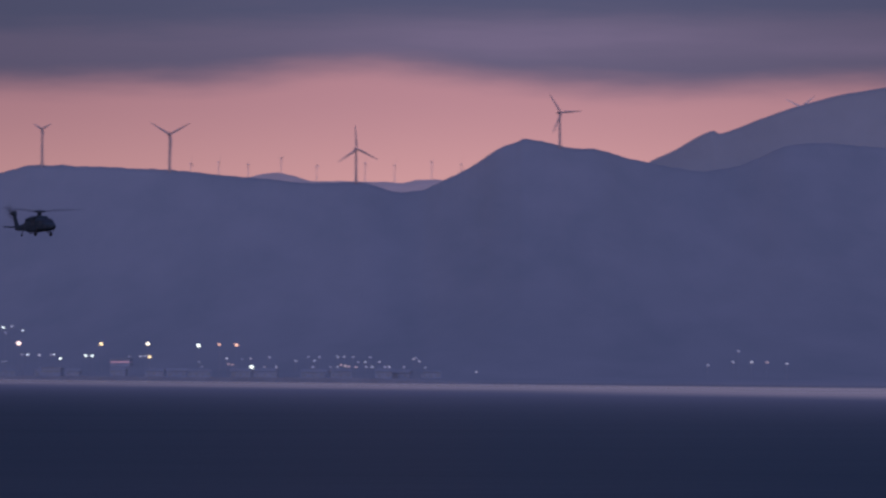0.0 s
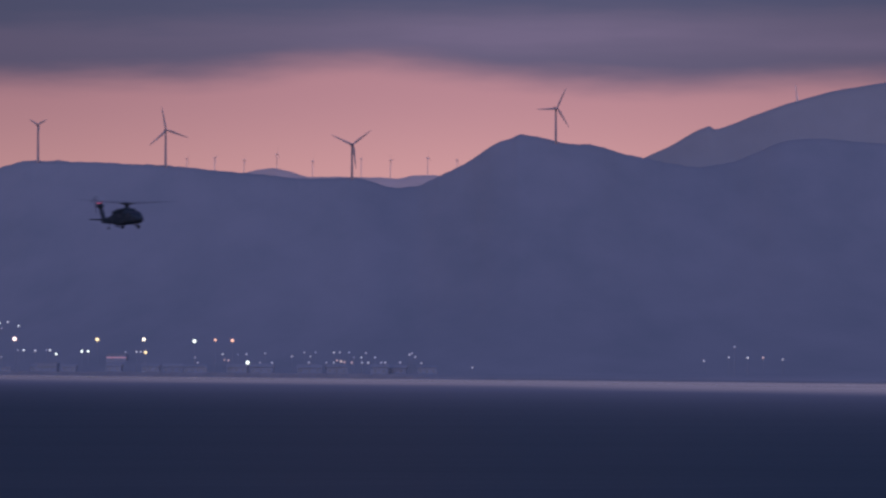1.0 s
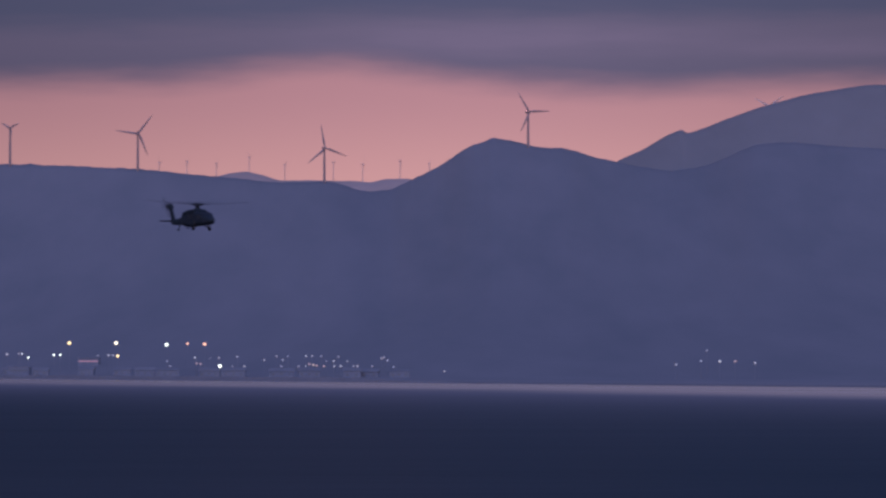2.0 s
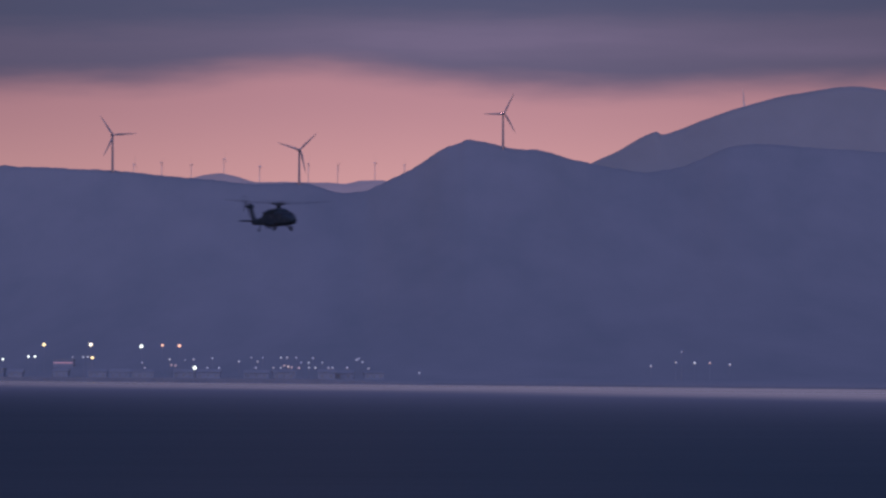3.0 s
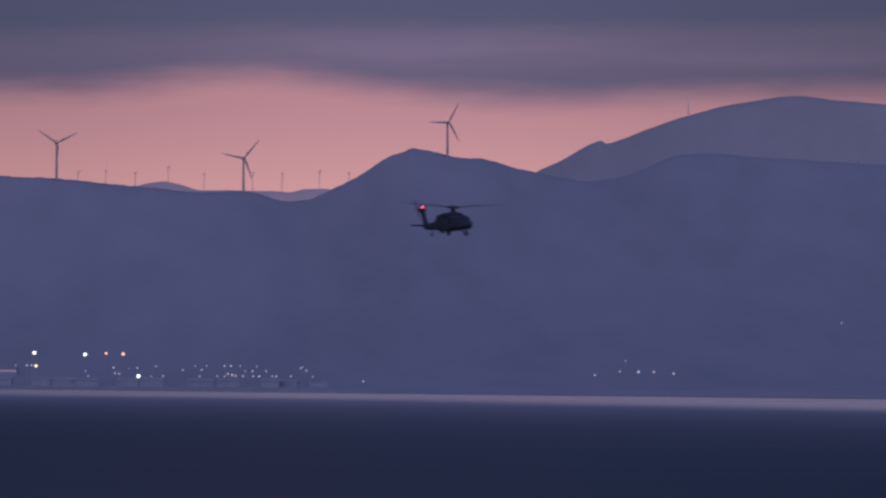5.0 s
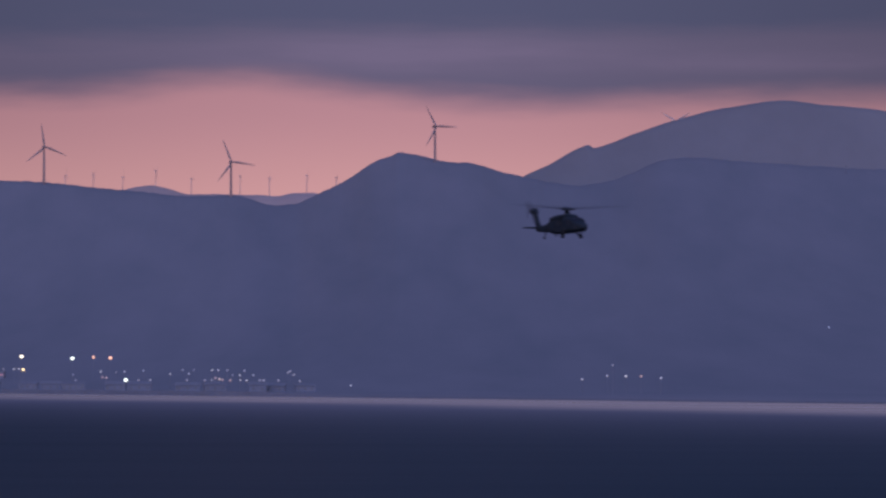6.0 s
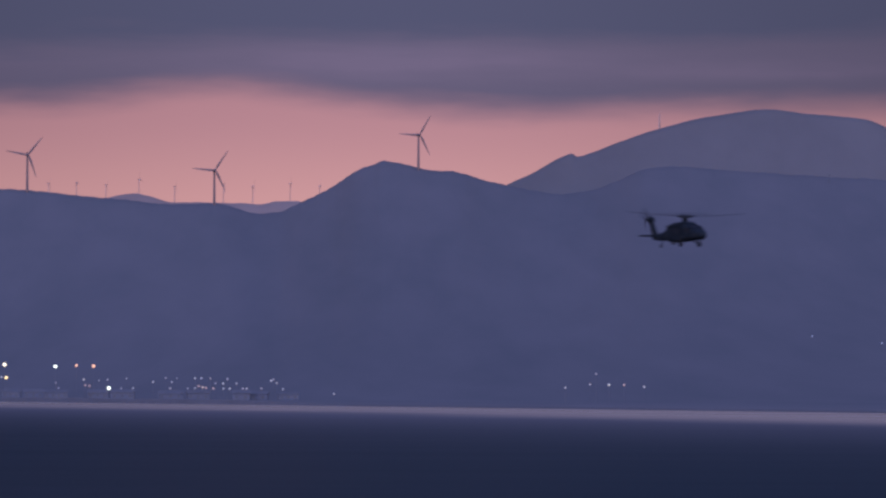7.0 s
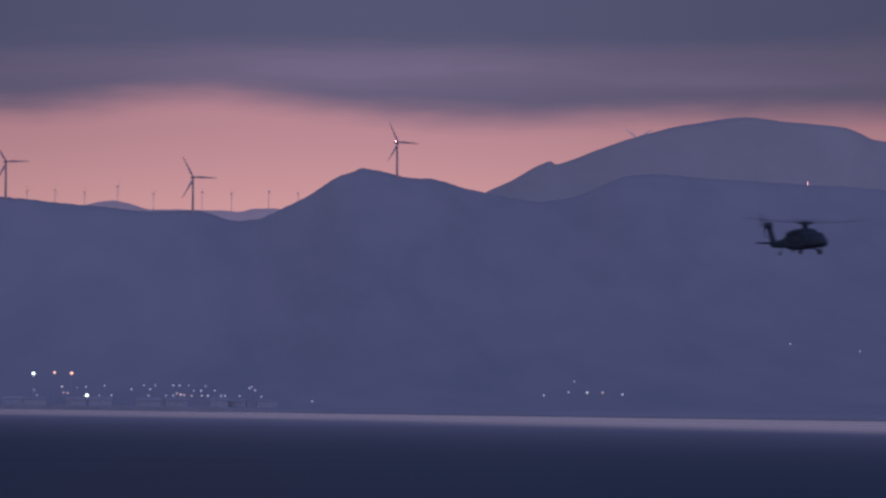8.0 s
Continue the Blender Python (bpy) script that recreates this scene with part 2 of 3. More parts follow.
def box(cx, cy, cz, sx, sy, sz, bevel=0.0, bm=None):
    bm = bm or bmesh.new()
    made = bmesh.ops.create_cube(bm, size=1, matrix=Matrix.Translation((cx, cy, cz)) @ Matrix.Diagonal((sx, sy, sz, 1)))
    if bevel:
        edges = list({e for v in made["verts"] for e in v.link_edges})
        bmesh.ops.bevel(bm, geom=edges, offset=bevel, segments=2, affect="EDGES")
    return bm


def ball(c, r, bm=None, squash=1.0):
    bm = bm or bmesh.new()
    bmesh.ops.create_uvsphere(bm, u_segments=16, v_segments=10, radius=r,
                              matrix=Matrix.Translation(c) @ Matrix.Diagonal((1, 1, squash, 1)))
    return bm


def wing(stations, n=14, bm=None):
    """Airfoil skin through stations (centre, chord direction, thickness direction, chord, thickness)."""
    bm = bm or bmesh.new()
    rings = []
    for c, cd, td, chord, thick in stations:
        c, cd, td = Vector(c), Vector(cd), Vector(td)
        ring = []
        for i in range(n):
            a = 2 * math.pi * i / n
            u = math.cos(a)
            ring.append(bm.verts.new(c + cd * (chord / 2 * u) + td * (thick / 2 * math.sin(a) * (0.75 + 0.25 * u))))
        rings.append(ring)
    for r0, r1 in zip(rings, rings[1:]):
        for i in range(n):
            bm.faces.new((r0[i], r0[(i + 1) % n], r1[(i + 1) % n], r1[i]))
    bm.faces.new(rings[0])
    bm.faces.new(rings[-1])
    return bm


# ---- the land ----
def spline(knots, u):
    """Monotone-ish Hermite curve through knots (u, value)."""
    xs, ys = [k[0] for k in knots], [k[1] for k in knots]
    if u <= xs[0]:
        return ys[0]
    if u >= xs[-1]:
        return ys[-1]
    i = max(j for j in range(len(xs) - 1) if xs[j] <= u)
    sl = [(ys[j + 1] - ys[j]) / (xs[j + 1] - xs[j]) for j in range(len(xs) - 1)]

    def tan(j):
        if j == 0 or j == len(xs) - 1:
            return 0.0
        return 0.0 if sl[j - 1] * sl[j] <= 0 else 2 * sl[j - 1] * sl[j] / (sl[j - 1] + sl[j])
    h = xs[i + 1] - xs[i]
    s = (u - xs[i]) / h
    return ((1 + 2 * s) * (1 - s) ** 2 * ys[i] + s * (1 - s) ** 2 * h * tan(i)
            + s * s * (3 - 2 * s) * ys[i + 1] + s * s * (s - 1) * h * tan(i + 1))


# crest heights by bearing, both in plan units (0 = straight ahead and level)
CREST = [(-2400, 300), (-1500, 335), (-1000, 332), (-925, 343), (-860, 358), (-784, 355.5), (-625, 348), (-484, 335),
         (-364, 325), (-295, 326), (-214, 309), (-180, 312), (-140, 330), (-84, 358), (-44, 384), (-16, 395.5), (4, 403), (24, 400.5), (46, 397), (90, 386.5), (136, 383.5),
         (176, 371), (226, 360), (270, 351), (316, 345), (370, 352), (416, 368), (466, 389), (516, 395), (620, 388), (784, 378), (1000, 365),
         (1500, 330), (2400, 290)]
FAR_CREST = [(140, 300), (222, 361), (270, 384), (311, 407), (324, 413), (338, 417.5), (347, 412.5), (371, 418), (420, 437), (470, 455), (571, 481),
             (691, 497), (751, 490.5), (818, 484), (856, 480), (884, 470), (906, 460), (950, 452), (1200, 400), (2000, 300)]
BUMPS = [(-520, 318), (-484, 335), (-458, 341), (-436, 343), (-410, 338), (-366, 328), (-320, 328), (-250, 327), (-214, 324),
         (-184, 330), (-150, 331), (-100, 315)]
CREST_D, FAR_D, BUMP_D = 4510.0, 4760.0, 4780.0


def bearing_xy(u, d):
    return d * math.tan(u * UNIT), d


def shore(u):
    """Distance of the far shoreline: a straight coast that runs obliquely towards the camera."""
    return min(3600.0, max(1350.0, 1868 / (1 + 2.32 * math.tan(u * UNIT))))


def land(u, s):
    """Point of the headland at bearing u, s = 0 at the water to 1 on the crest, past 1 down the back."""
    d0 = shore(u)
    d = d0 + (CREST_D - d0) * s
    x, y = bearing_xy(u, d)
    crest = EYE + spline(CREST, u) * UNIT * CREST_D + 0.9 * min(1.0, s) ** 30 * noise.fractal(Vector((u * 0.045, 2.0, 7.0)), 0.8, 2.0, 4)
    base = 2.2 * min(1, s / 0.012)
    k = max(0.0, (s - 0.055) / 0.945)
    if s <= 1:
        g = k ** 2.1 * (0.45 + 0.55 * k)
        lump = noise.fractal(Vector((x * 0.0022, y * 0.0016, 3.3)), 1.0, 2.1, 2)
        ridge = 1 - abs(noise.noise(Vector((x * 0.0042, y * 0.0011, 8.0))))
        z = base + (crest - base) * g + (lump * 6 + (ridge - 0.75) * 6) * min(1, k * 3) * (1 - k) ** 0.7
        z += 0.8 * noise.fractal(Vector((x * 0.02, y * 0.002, 1.0)), 1.0, 2.0, 3) * min(1, k * 4)
    else:
        z = crest - (s - 1) * 250 - (s - 1) ** 2 * 6000
    return x, y, z


def sheet(name, cols, rows, f, mat):
    verts = [f(u, s) for s in rows for u in cols]
    nc = len(cols)
    faces = [(j * nc + i, j * nc + i + 1, (j + 1) * nc + i + 1, (j + 1) * nc + i)
             for j in range(len(rows) - 1) for i in range(nc - 1)]
    me = bpy.data.meshes.new(name)
    me.from_pydata(verts, [], faces)
    me.shade_smooth()
    me.materials.append(mat)
    return new(name, me)


cols = [-2400 + i * 50 for i in range(27)] + [-1050 + i * 3 for i in range(700)] + [1050 + i * 50 for i in range(28)]
rows = [-0.004] + [i / 110 for i in range(111)] + [1.006, 1.013, 1.03, 1.07, 1.15]
tagged(sheet("ground", cols, rows, lambda u, s: land(u, s) if s >= 0 else (*bearing_xy(u, shore(u) - 4), -2.0), SCRUB),
       "dry scrub-covered headland rising from the bay to a long crest", "hillside", kind="structure")


def beach(u, s):
    """Low sandy shore: s = 0 at the waterline to 1 where the scrub begins."""
    x, y, z = land(u, s * 9.0 / (CREST_D - shore(u)))
    return x, y - 0.5 * (1 - s), z + 0.06 - 0.3 * (s > 0.99)


tagged(sheet("beach", [-120 + i * 10 for i in range(118)], [i / 6 for i in range(7)], beach, SAND),
       "narrow damp grey beach along the far shore", "beach", kind="structure")


def far_hill(knots, dist, run, seed):
    def f(u, s):
        d = dist - run * (1 - s)
        x, y = bearing_xy(u, d)
        sharp = spline(knots, u)
        soft_top = sum(spline(knots, u + q) for q in (-60, -40, -20, 0, 20, 40, 60)) / 7
        top = EYE + (soft_top + (sharp - soft_top) * min(1.0, s) ** 10) * UNIT * dist
        if s > 1:
            return x, y, top - (s - 1) ** 2 * 500
        z = top * (0.35 + 0.65 * s ** 0.8)
        z += 9 * noise.fractal(Vector((x * 0.006, y * 0.006, seed)), 1.0, 2.1, 5) * (1 - s)
        z += 1.0 * noise.fractal(Vector((x * 0.02, y * 0.02, seed)), 1.0, 2.0, 4)
        return x, y, z
    return f


tagged(sheet("hill_behind", [140 + i * 3 for i in range(400)] + [1340 + i * 40 for i in range(17)], [i / 30 for i in range(31)] + [1.05, 1.2],
             far_hill(FAR_CREST, FAR_D, 220, 5.0), ROCK),
       "broad pale mountain shoulder beyond the headland", "mountain", kind="structure")
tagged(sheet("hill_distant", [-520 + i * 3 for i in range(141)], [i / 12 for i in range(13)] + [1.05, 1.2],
             far_hill(BUMPS, BUMP_D, 200, 9.0), HAZED_ROCK),
       "low distant hills paled by painted haze, seen through the saddle", "hills", kind="structure")

# the bay: one sheet out to the horizon
bm = bmesh.new()
bmesh.ops.create_grid(bm, x_segments=60, y_segments=60, size=4950)
tagged(part("water", bm, WATER), "dark slate-blue sea with the sky's pale reflection painted as a strip inshore", "sea", kind="structure")


# ---- wind turbines ----
def turbine_parts(radius, hub_h, slim, paint):
    root = new("wind_turbine")
    tower = tube((0, 0, -8), (0, 0, hub_h - 1.2 * slim), 1.55 * slim, 0.95 * slim, 20)
    part("tower", tower, paint, root)
    nacelle = part("nacelle", loft([(-4.2, 0.9, -1.0, 1.1, 0), (-3.6, 1.35, -1.3, 1.5, 0), (0.5, 1.45, -1.4, 1.6, 0), (2.4, 1.2, -1.2, 1.3, 0), (2.9, 0.8, -0.8, 0.9, 0)], 16, 4, None, slim), paint, root)
    nacelle.matrix_basis = pose(0, 0.6 * slim, hub_h, 0, 0, -90)
    rotor = part("rotor", loft([(-1.3, 1.15, -1.15, 1.15, 0), (-0.2, 1.2, -1.2, 1.2, 0), (0.8, 0.85, -0.85, 0.85, 0), (1.35, 0.2, -0.2, 0.2, 0)], 16, 2, None, slim), paint, root, "hub with its spinner")
    for v in rotor.data.vertices:
        v.co = Vector((v.co.y, -v.co.x, v.co.z))
    for k in range(3):
        st = []
        for q, ch, th in ((0.9 * slim, 1.5, 1.4), (2.5 * slim, 1.7, 1.1), (radius * 0.22, 2.5, 0.6), (radius * 0.5, 1.75, 0.38), (radius * 0.8, 1.15, 0.22), (radius, 0.35, 0.08)):
            tw = radians(14 * (1 - q / radius))
            cd = (math.cos(tw), math.sin(tw), 0)
            td = (-math.sin(tw), math.cos(tw), 0)
            st.append(((-0.15 * ch * slim, 0, q), cd, td, ch * slim, th * slim))
        b = part("blade", wing(st), paint, rotor)
        b.matrix_basis = pose(0, 0, 0, 0, 120 * k, 0)
    return root, rotor


ROTORS, TURBINES = [], []


def wind_turbine(u, hub_el, d, yaw, angle, rate, radius=25.5, hub_h=44, label="", slim=1.0, paint=TURBINE):
    root, rotor = turbine_parts(radius, hub_h, slim, paint)
    x, y = bearing_xy(u, d)
    z = EYE + hub_el * UNIT * d - hub_h
    root.matrix_basis = pose(x, y, z, 0, 0, yaw)
    tagged(root, label or "pale grey three-bladed wind turbine on the headland crest", "wind turbine", "turbines on the crest")
    ROTORS.append((rotor, hub_h, angle, rate, slim))
    TURBINES.append(root)
    return root


# bearing, hub elevation, distance, yaw, first blade angle, degrees per second
wind_turbine(-849, 421, 4500, 12, 60, 0, 11, label="stopped pale grey wind turbine with a small rotor")
wind_turbine(-624.5, 411, 4500, 18, 60, 48.5, 25.5)
wind_turbine(-295, 385, 4500, 18, -4, 56.8, 26)
wind_turbine(66, 449, 4495, 25, 85, 60.9, 24.5, label="pale grey three-bladed wind turbine beside the hill's peak")
wind_turbine(491, 459, 4790, 20, -67, 61, 21, label="wind turbine whose tower is hidden by the mountain shoulder", slim=0.9, paint=HAZED_PAINT)

for k, (u, el) in enumerate([(-587, 360), (-538, 362), (-486, 358), (-428, 369), (-365, 356), (-279, 360), (-227, 357), (-161, 362), (-109, 358)]):
    wind_turbine(u, el, 4860, 74 + 5 * (k % 3), 25 * k, 40 + 5 * (k % 4), 10.2 + 0.8 * (k % 3), 26,
                 "small distant wind turbine faint against the pink sky", 0.34, HAZED_PAINT)


# ---- helicopter ----
heli = new("helicopter")
tagged(heli, "dark olive military transport helicopter flying with wheels down", "helicopter")
part("fuselage", loft([(5.2, 0.14, 0.92, 1.15, 0), (5.02, 0.46, 0.74, 1.36, 0), (4.6, 0.78, 0.56, 1.58, 0), (3.9, 0.98, 0.46, 1.86, 0), (3.2, 1.07, 0.47, 2.12, 0),
             (2.6, 1.13, 0.46, 2.43, 0), (1.9, 1.18, 0.46, 2.66, 0), (1.0, 1.18, 0.46, 2.74, 0), (-1.8, 1.18, 0.48, 2.74, 0), (-2.9, 1.14, 0.53, 2.72, 0),
             (-3.5, 1.06, 0.6, 2.72, 0), (-4.2, 0.84, 0.8, 2.58, 0), (-5.0, 0.6, 0.94, 2.32, 0), (-6.0, 0.5, 1.0, 2.12, 0), (-7.8, 0.42, 1.12, 2.02, 0), (-9.0, 0.34, 1.25, 2.02, 0), (-9.6, 0.16, 1.45, 1.98, 0)], 28, 3.6), OLIVE, heli)
part("engine_cowling", loft([(2.6, 0.4, 2.3, 2.6, 0), (2.0, 0.66, 2.3, 2.88, 0), (1.1, 0.82, 2.4, 3.06, 0), (-0.6, 0.84, 2.4, 3.14, 0), (-2.0, 0.76, 2.4, 3.08, 0), (-3.2, 0.56, 2.35, 2.9, 0), (-4.3, 0.24, 2.1, 2.46, 0)], 20, 2.6), OLIVE, heli)
fairing = part("mast_fairing", loft([(3.0, 0.55, -0.6, 0.6, 0), (3.24, 0.36, -0.4, 0.4, 0), (3.62, 0.27, -0.3, 0.3, 0)], 20, 2), OLIVE, heli, "stubby fairing round the rotor mast")
for v in fairing.data.vertices:
    v.co = Vector((v.co.z, v.co.y, v.co.x))
for sgn in (1, -1):
    eng = part("engine", loft([(0.9, 0.2, 2.6, 3.0, sgn * 0.80), (0.7, 0.34, 2.42, 3.0, sgn * 0.81), (-0.8, 0.42, 2.3, 3.06, sgn * 0.82), (-2.0, 0.38, 2.25, 2.98, sgn * 0.84), (-2.7, 0.3, 2.25, 2.84, sgn * 0.88)], 16, 2.4), OLIVE, heli)
    part("exhaust", tube((-2.6, sgn * 0.9, 2.55), (-3.0, sgn * 1.04, 2.57), 0.24, 0.27, 14), METAL, eng, "sooty exhaust duct")
    # windscreen half, cockpit door window, cabin door with two windows
    part("windscreen", box(0, 0, 0, 0.9, 0.84, 0.03, 0.01), GLASS, heli, "dark raked windscreen pane").matrix_basis = pose(3.22, sgn * 0.44, 2.2, 0, 31, 0)
    part("cockpit_window", box(0, 0, 0, 0.95, 0.03, 0.75, 0.01), GLASS, heli, "dark cockpit side window").matrix_basis = pose(2.75, sgn * 1.1, 1.72, 0, 0, sgn * -7)
    part("chin_window", box(0, 0, 0, 0.5, 0.03, 0.4, 0.01), GLASS, heli, "small dark chin window").matrix_basis = pose(4.15, sgn * 0.935, 1.0, 0, 0, sgn * -17)
    door = part("cabin_door", box(-0.1, sgn * 1.19, 1.5, 1.75, 0.05, 1.75, 0.02), OLIVE, heli)
    for wx in (-0.5, 0.3):
        part("door_window", box(wx, sgn * 1.222, 1.85, 0.6, 0.02, 0.6, 0.008), GLASS, door, "dark square window")
    # main gear: drag beam, shock strut, wheel
    part("gear_strut", tube((1.6, sgn * 1.05, 1.3), (1.33, sgn * 1.33, 0.1), 0.10, 0.08), METAL, heli)
    part("drag_beam", tube((0.4, sgn * 1.0, 0.55), (1.28, sgn * 1.3, 0.1), 0.10, 0.08), METAL, heli)
    wheel = part("main_wheel", tube((1.3, sgn * 1.25, 0.05), (1.3, sgn * 1.5, 0.05), 0.34, 0.34, 24), BLACK, heli, "black rubber tyre")
    part("rim", tube((1.3, sgn * 1.24, 0.05), (1.3, sgn * 1.51, 0.05), 0.16, 0.16, 16), METAL, wheel)
    part("cabin_step", box(2.5, sgn * 1.2, 0.48, 0.4, 0.12, 0.05, 0.01), METAL, heli)
part("tail_strut", tube((-6.5, 0, 1.15), (-7.1, 0, 0.42), 0.08, 0.06), METAL, heli)
part("tail_wheel", tube((-7.15, -0.08, 0.34), (-7.15, 0.08, 0.34), 0.2, 0.2, 20), BLACK, heli, "small black tail wheel")
part("fin", wing([((-8.7, 0, 1.5), (1, 0, 0), (0, 1, 0), 1.9, 0.42), ((-9.25, 0, 2.4), (1, 0, 0), (0, 1, 0), 1.5, 0.4), ((-10.0, 0, 3.8), (1, 0, 0), (0, 1, 0), 1.3, 0.4),
                  ((-10.3, 0, 4.35), (1, 0, 0), (0, 1, 0), 1.05, 0.34)]), OLIVE, heli, "swept tail fin")
part("gearbox_fairing", ball((-10.1, 0, 4.08), 0.52, None, 0.8), OLIVE, heli)
part("stabilator", wing([((-9.35, -2.19, 1.84), (0.99, 0, 0.1), (-0.1, 0, 0.99), 0.95, 0.1), ((-9.25, 0, 1.84), (0.99, 0, 0.1), (-0.1, 0, 0.99), 1.3, 0.2), ((-9.35, 2.19, 1.84), (0.99, 0, 0.1), (-0.1, 0, 0.99), 0.95, 0.1)]), OLIVE, heli, "broad flat tailplane")
part("nose_sensor", ball((4.95, 0, 0.7), 0.18), BLACK, heli)
part("belly_antenna", box(-1.0, 0, 0.28, 0.3, 0.03, 0.25), METAL, heli)
part("mast", tube((0, 0, 3.1), (0.03, 0, 3.72), 0.22, 0.18, 16), METAL, heli)
rotor = part("main_rotor", loft([(-0.2, 0.5, -0.5, 0.5, 0), (-0.08, 1.0, -1.0, 1.0, 0), (0.08, 0.95, -0.95, 0.95, 0), (0.24, 0.35, -0.35, 0.35, 0)], 20, 2), METAL, heli, "rotor head")
for v in rotor.data.vertices:
    v.co = Vector((v.co.y, v.co.z, v.co.x))
part("beacon_mount", tube((-2.3, -0.6, 0.38), (-2.3, -0.6, 0.6), 0.05, 0.08), METAL, heli)
for k in range(4):
    bl = part("rotor_blade", wing([((0.4, 0, 0), (0, 1, 0), (0, 0, 1), 0.22, 0.16), ((1.1, 0, 0.02), (0, 1, 0), (0, 0, 1), 0.3, 0.12), ((1.5, 0, 0.04), (0, 1, 0), (0, 0, 1), 0.53, 0.07),
                                   ((4.5, 0, 0.2), (0, 0.995, 0.1), (0, -0.1, 0.995), 0.53, 0.06), ((7.6, 0, 0.46), (0, 1, 0.04), (0, -0.04, 1), 0.53, 0.05), ((8.18, -0.14, 0.53), (0, 1, 0), (0, 0, 1), 0.36, 0.03)]), BLADE, rotor)
    bl.matrix_basis = pose(0, 0, 0, 0, 0, 90 * k)
    part("damper", box(0.7, 0.22, 0, 0.5, 0.1, 0.1, 0.02), METAL, bl)
tail_rotor = part("tail_rotor", tube((0, -0.12, 0), (0, 0.12, 0), 0.2, 0.2, 16), METAL, heli, "tail rotor hub")
for k in range(4):
    bl = part("tail_blade", wing([((0, 0, 0.15), (1, 0, 0), (0, 1, 0), 0.16, 0.08), ((0, 0, 0.5), (1, 0.1, 0), (-0.1, 1, 0), 0.25, 0.05), ((0, 0, 1.68), (1, 0.05, 0), (-0.05, 1, 0), 0.25, 0.03)]), BLADE, tail_rotor)
    bl.matrix_basis = pose(0, 0, 0, 0, 90 * k, 0)

# ---- rotating red beacons: a lens at the bottom of a turning hood ----
BEACONS = []


def beacon(name, parent, at, r, depth, peaks, mat, label, face=0.0):
    """The hood faces the bay at each of the times in peaks, one turn from each to the next."""
    hood = bmesh.new()
    rings = []
    for rad, q in ((r * 1.05, -depth), (r * 1.05, 0.0), (r * 1.3, 0.0), (r * 1.3, -depth - 0.3 * r)):
        rings.append([hood.verts.new((rad * math.cos(a), q + depth / 2, rad * math.sin(a))) for a in [2 * math.pi * i / 14 for i in range(14)]])
    for r0, r1 in zip(rings, rings[1:]):
        for i in range(14):
            hood.faces.new((r0[i], r0[(i + 1) % 14], r1[(i + 1) % 14], r1[i]))
    hood.faces.new(rings[-1])
    ob = part(name, hood, BLACK, parent, label)
    lens = tube((0, -depth / 2 - 0.1 * r, 0), (0, -depth / 2 + 0.05 * r, 0), r, r, 14)
    part("lens", lens, mat, ob, "red glowing lens")
    BEACONS.append((ob, at, peaks, face))
    return ob


beacon("beacon", heli, (-2.3, -0.6, 0.33), 0.06, 0.7, (-0.25, 3.72, 7.75, 11.8), STROBE_L, "rotating red anti-collision beacon", 66)
beacon("beacon", heli, (-10.15, 0, 4.5), 0.085, 0.75, (-3.3, 0.8, 4.9, 9.0), STROBE_L, "rotating red anti-collision beacon", 60)
beacon("beacon", TURBINES[1], (0, 0.6, 46.6), 0.32, 1.9, (-1.5, 2.5, 6.5, 10.5), RED_L, "rotating red obstruction light", -18)
beacon("beacon", TURBINES[3], (-1.95, -1.0, 45.0), 0.43, 0.4, (-1.0, 0.5, 1.85, 3.15, 4.75, 6.45, 8.0, 9.5), RED_L, "rotating red obstruction light", -25)

part("beacon_bracket", box(-1.6, -1.0, 44.6, 1.0, 0.25, 0.2, 0.04), METAL, TURBINES[3])

# ---- lights on the far shore ----

def lamp_mast(u, el, mat, size, label, back=70.0, group="lamp masts of the harbour"):
    """Slim mast on the shore flat with a glowing head at that elevation."""
    s = back / (CREST_D - shore(u))
    x, y, zg = land(u, s)
    top = EYE + el * UNIT * y
    if top < zg + 2:
        top = zg + 2
    ob = new("street_lamp")
    ob.matrix_basis = pose(x, y, zg - 0.3)
    h = top - zg + 0.3
    part("pole", tube((0, 0, 0), (0, 0, h), 0.09, 0.05, 8), DARK_STEEL, ob)
    part("bracket", tube((0, 0.25, h - 0.15), (0, -0.7, h), 0.06, 0.06, 8), DARK_STEEL, ob)
    part("lamp_head", ball((0, -0.7, h), size, None, 0.9), mat, ob, "glowing lamp head")
    return tagged(ob, label, "street lamp", group)


for u, el, mat, size in [(-889, 41, PINK_L, 1.35), (-744, 40, AMBER_L, 1.05), (-662, 40, CREAM_L, 1.05), (-659, 17, AMBER_L, 0.85), (-573, 37, WHITE_L, 0.95),
                         (-536, 39, ORANGE_L, 0.7), (-506, 38, ORANGE_L, 0.9), (-479, -1, WHITE_L, 0.95)]:
    lamp_mast(u, el, mat, size, "tall harbour lamp mast with a glaring head, lit")
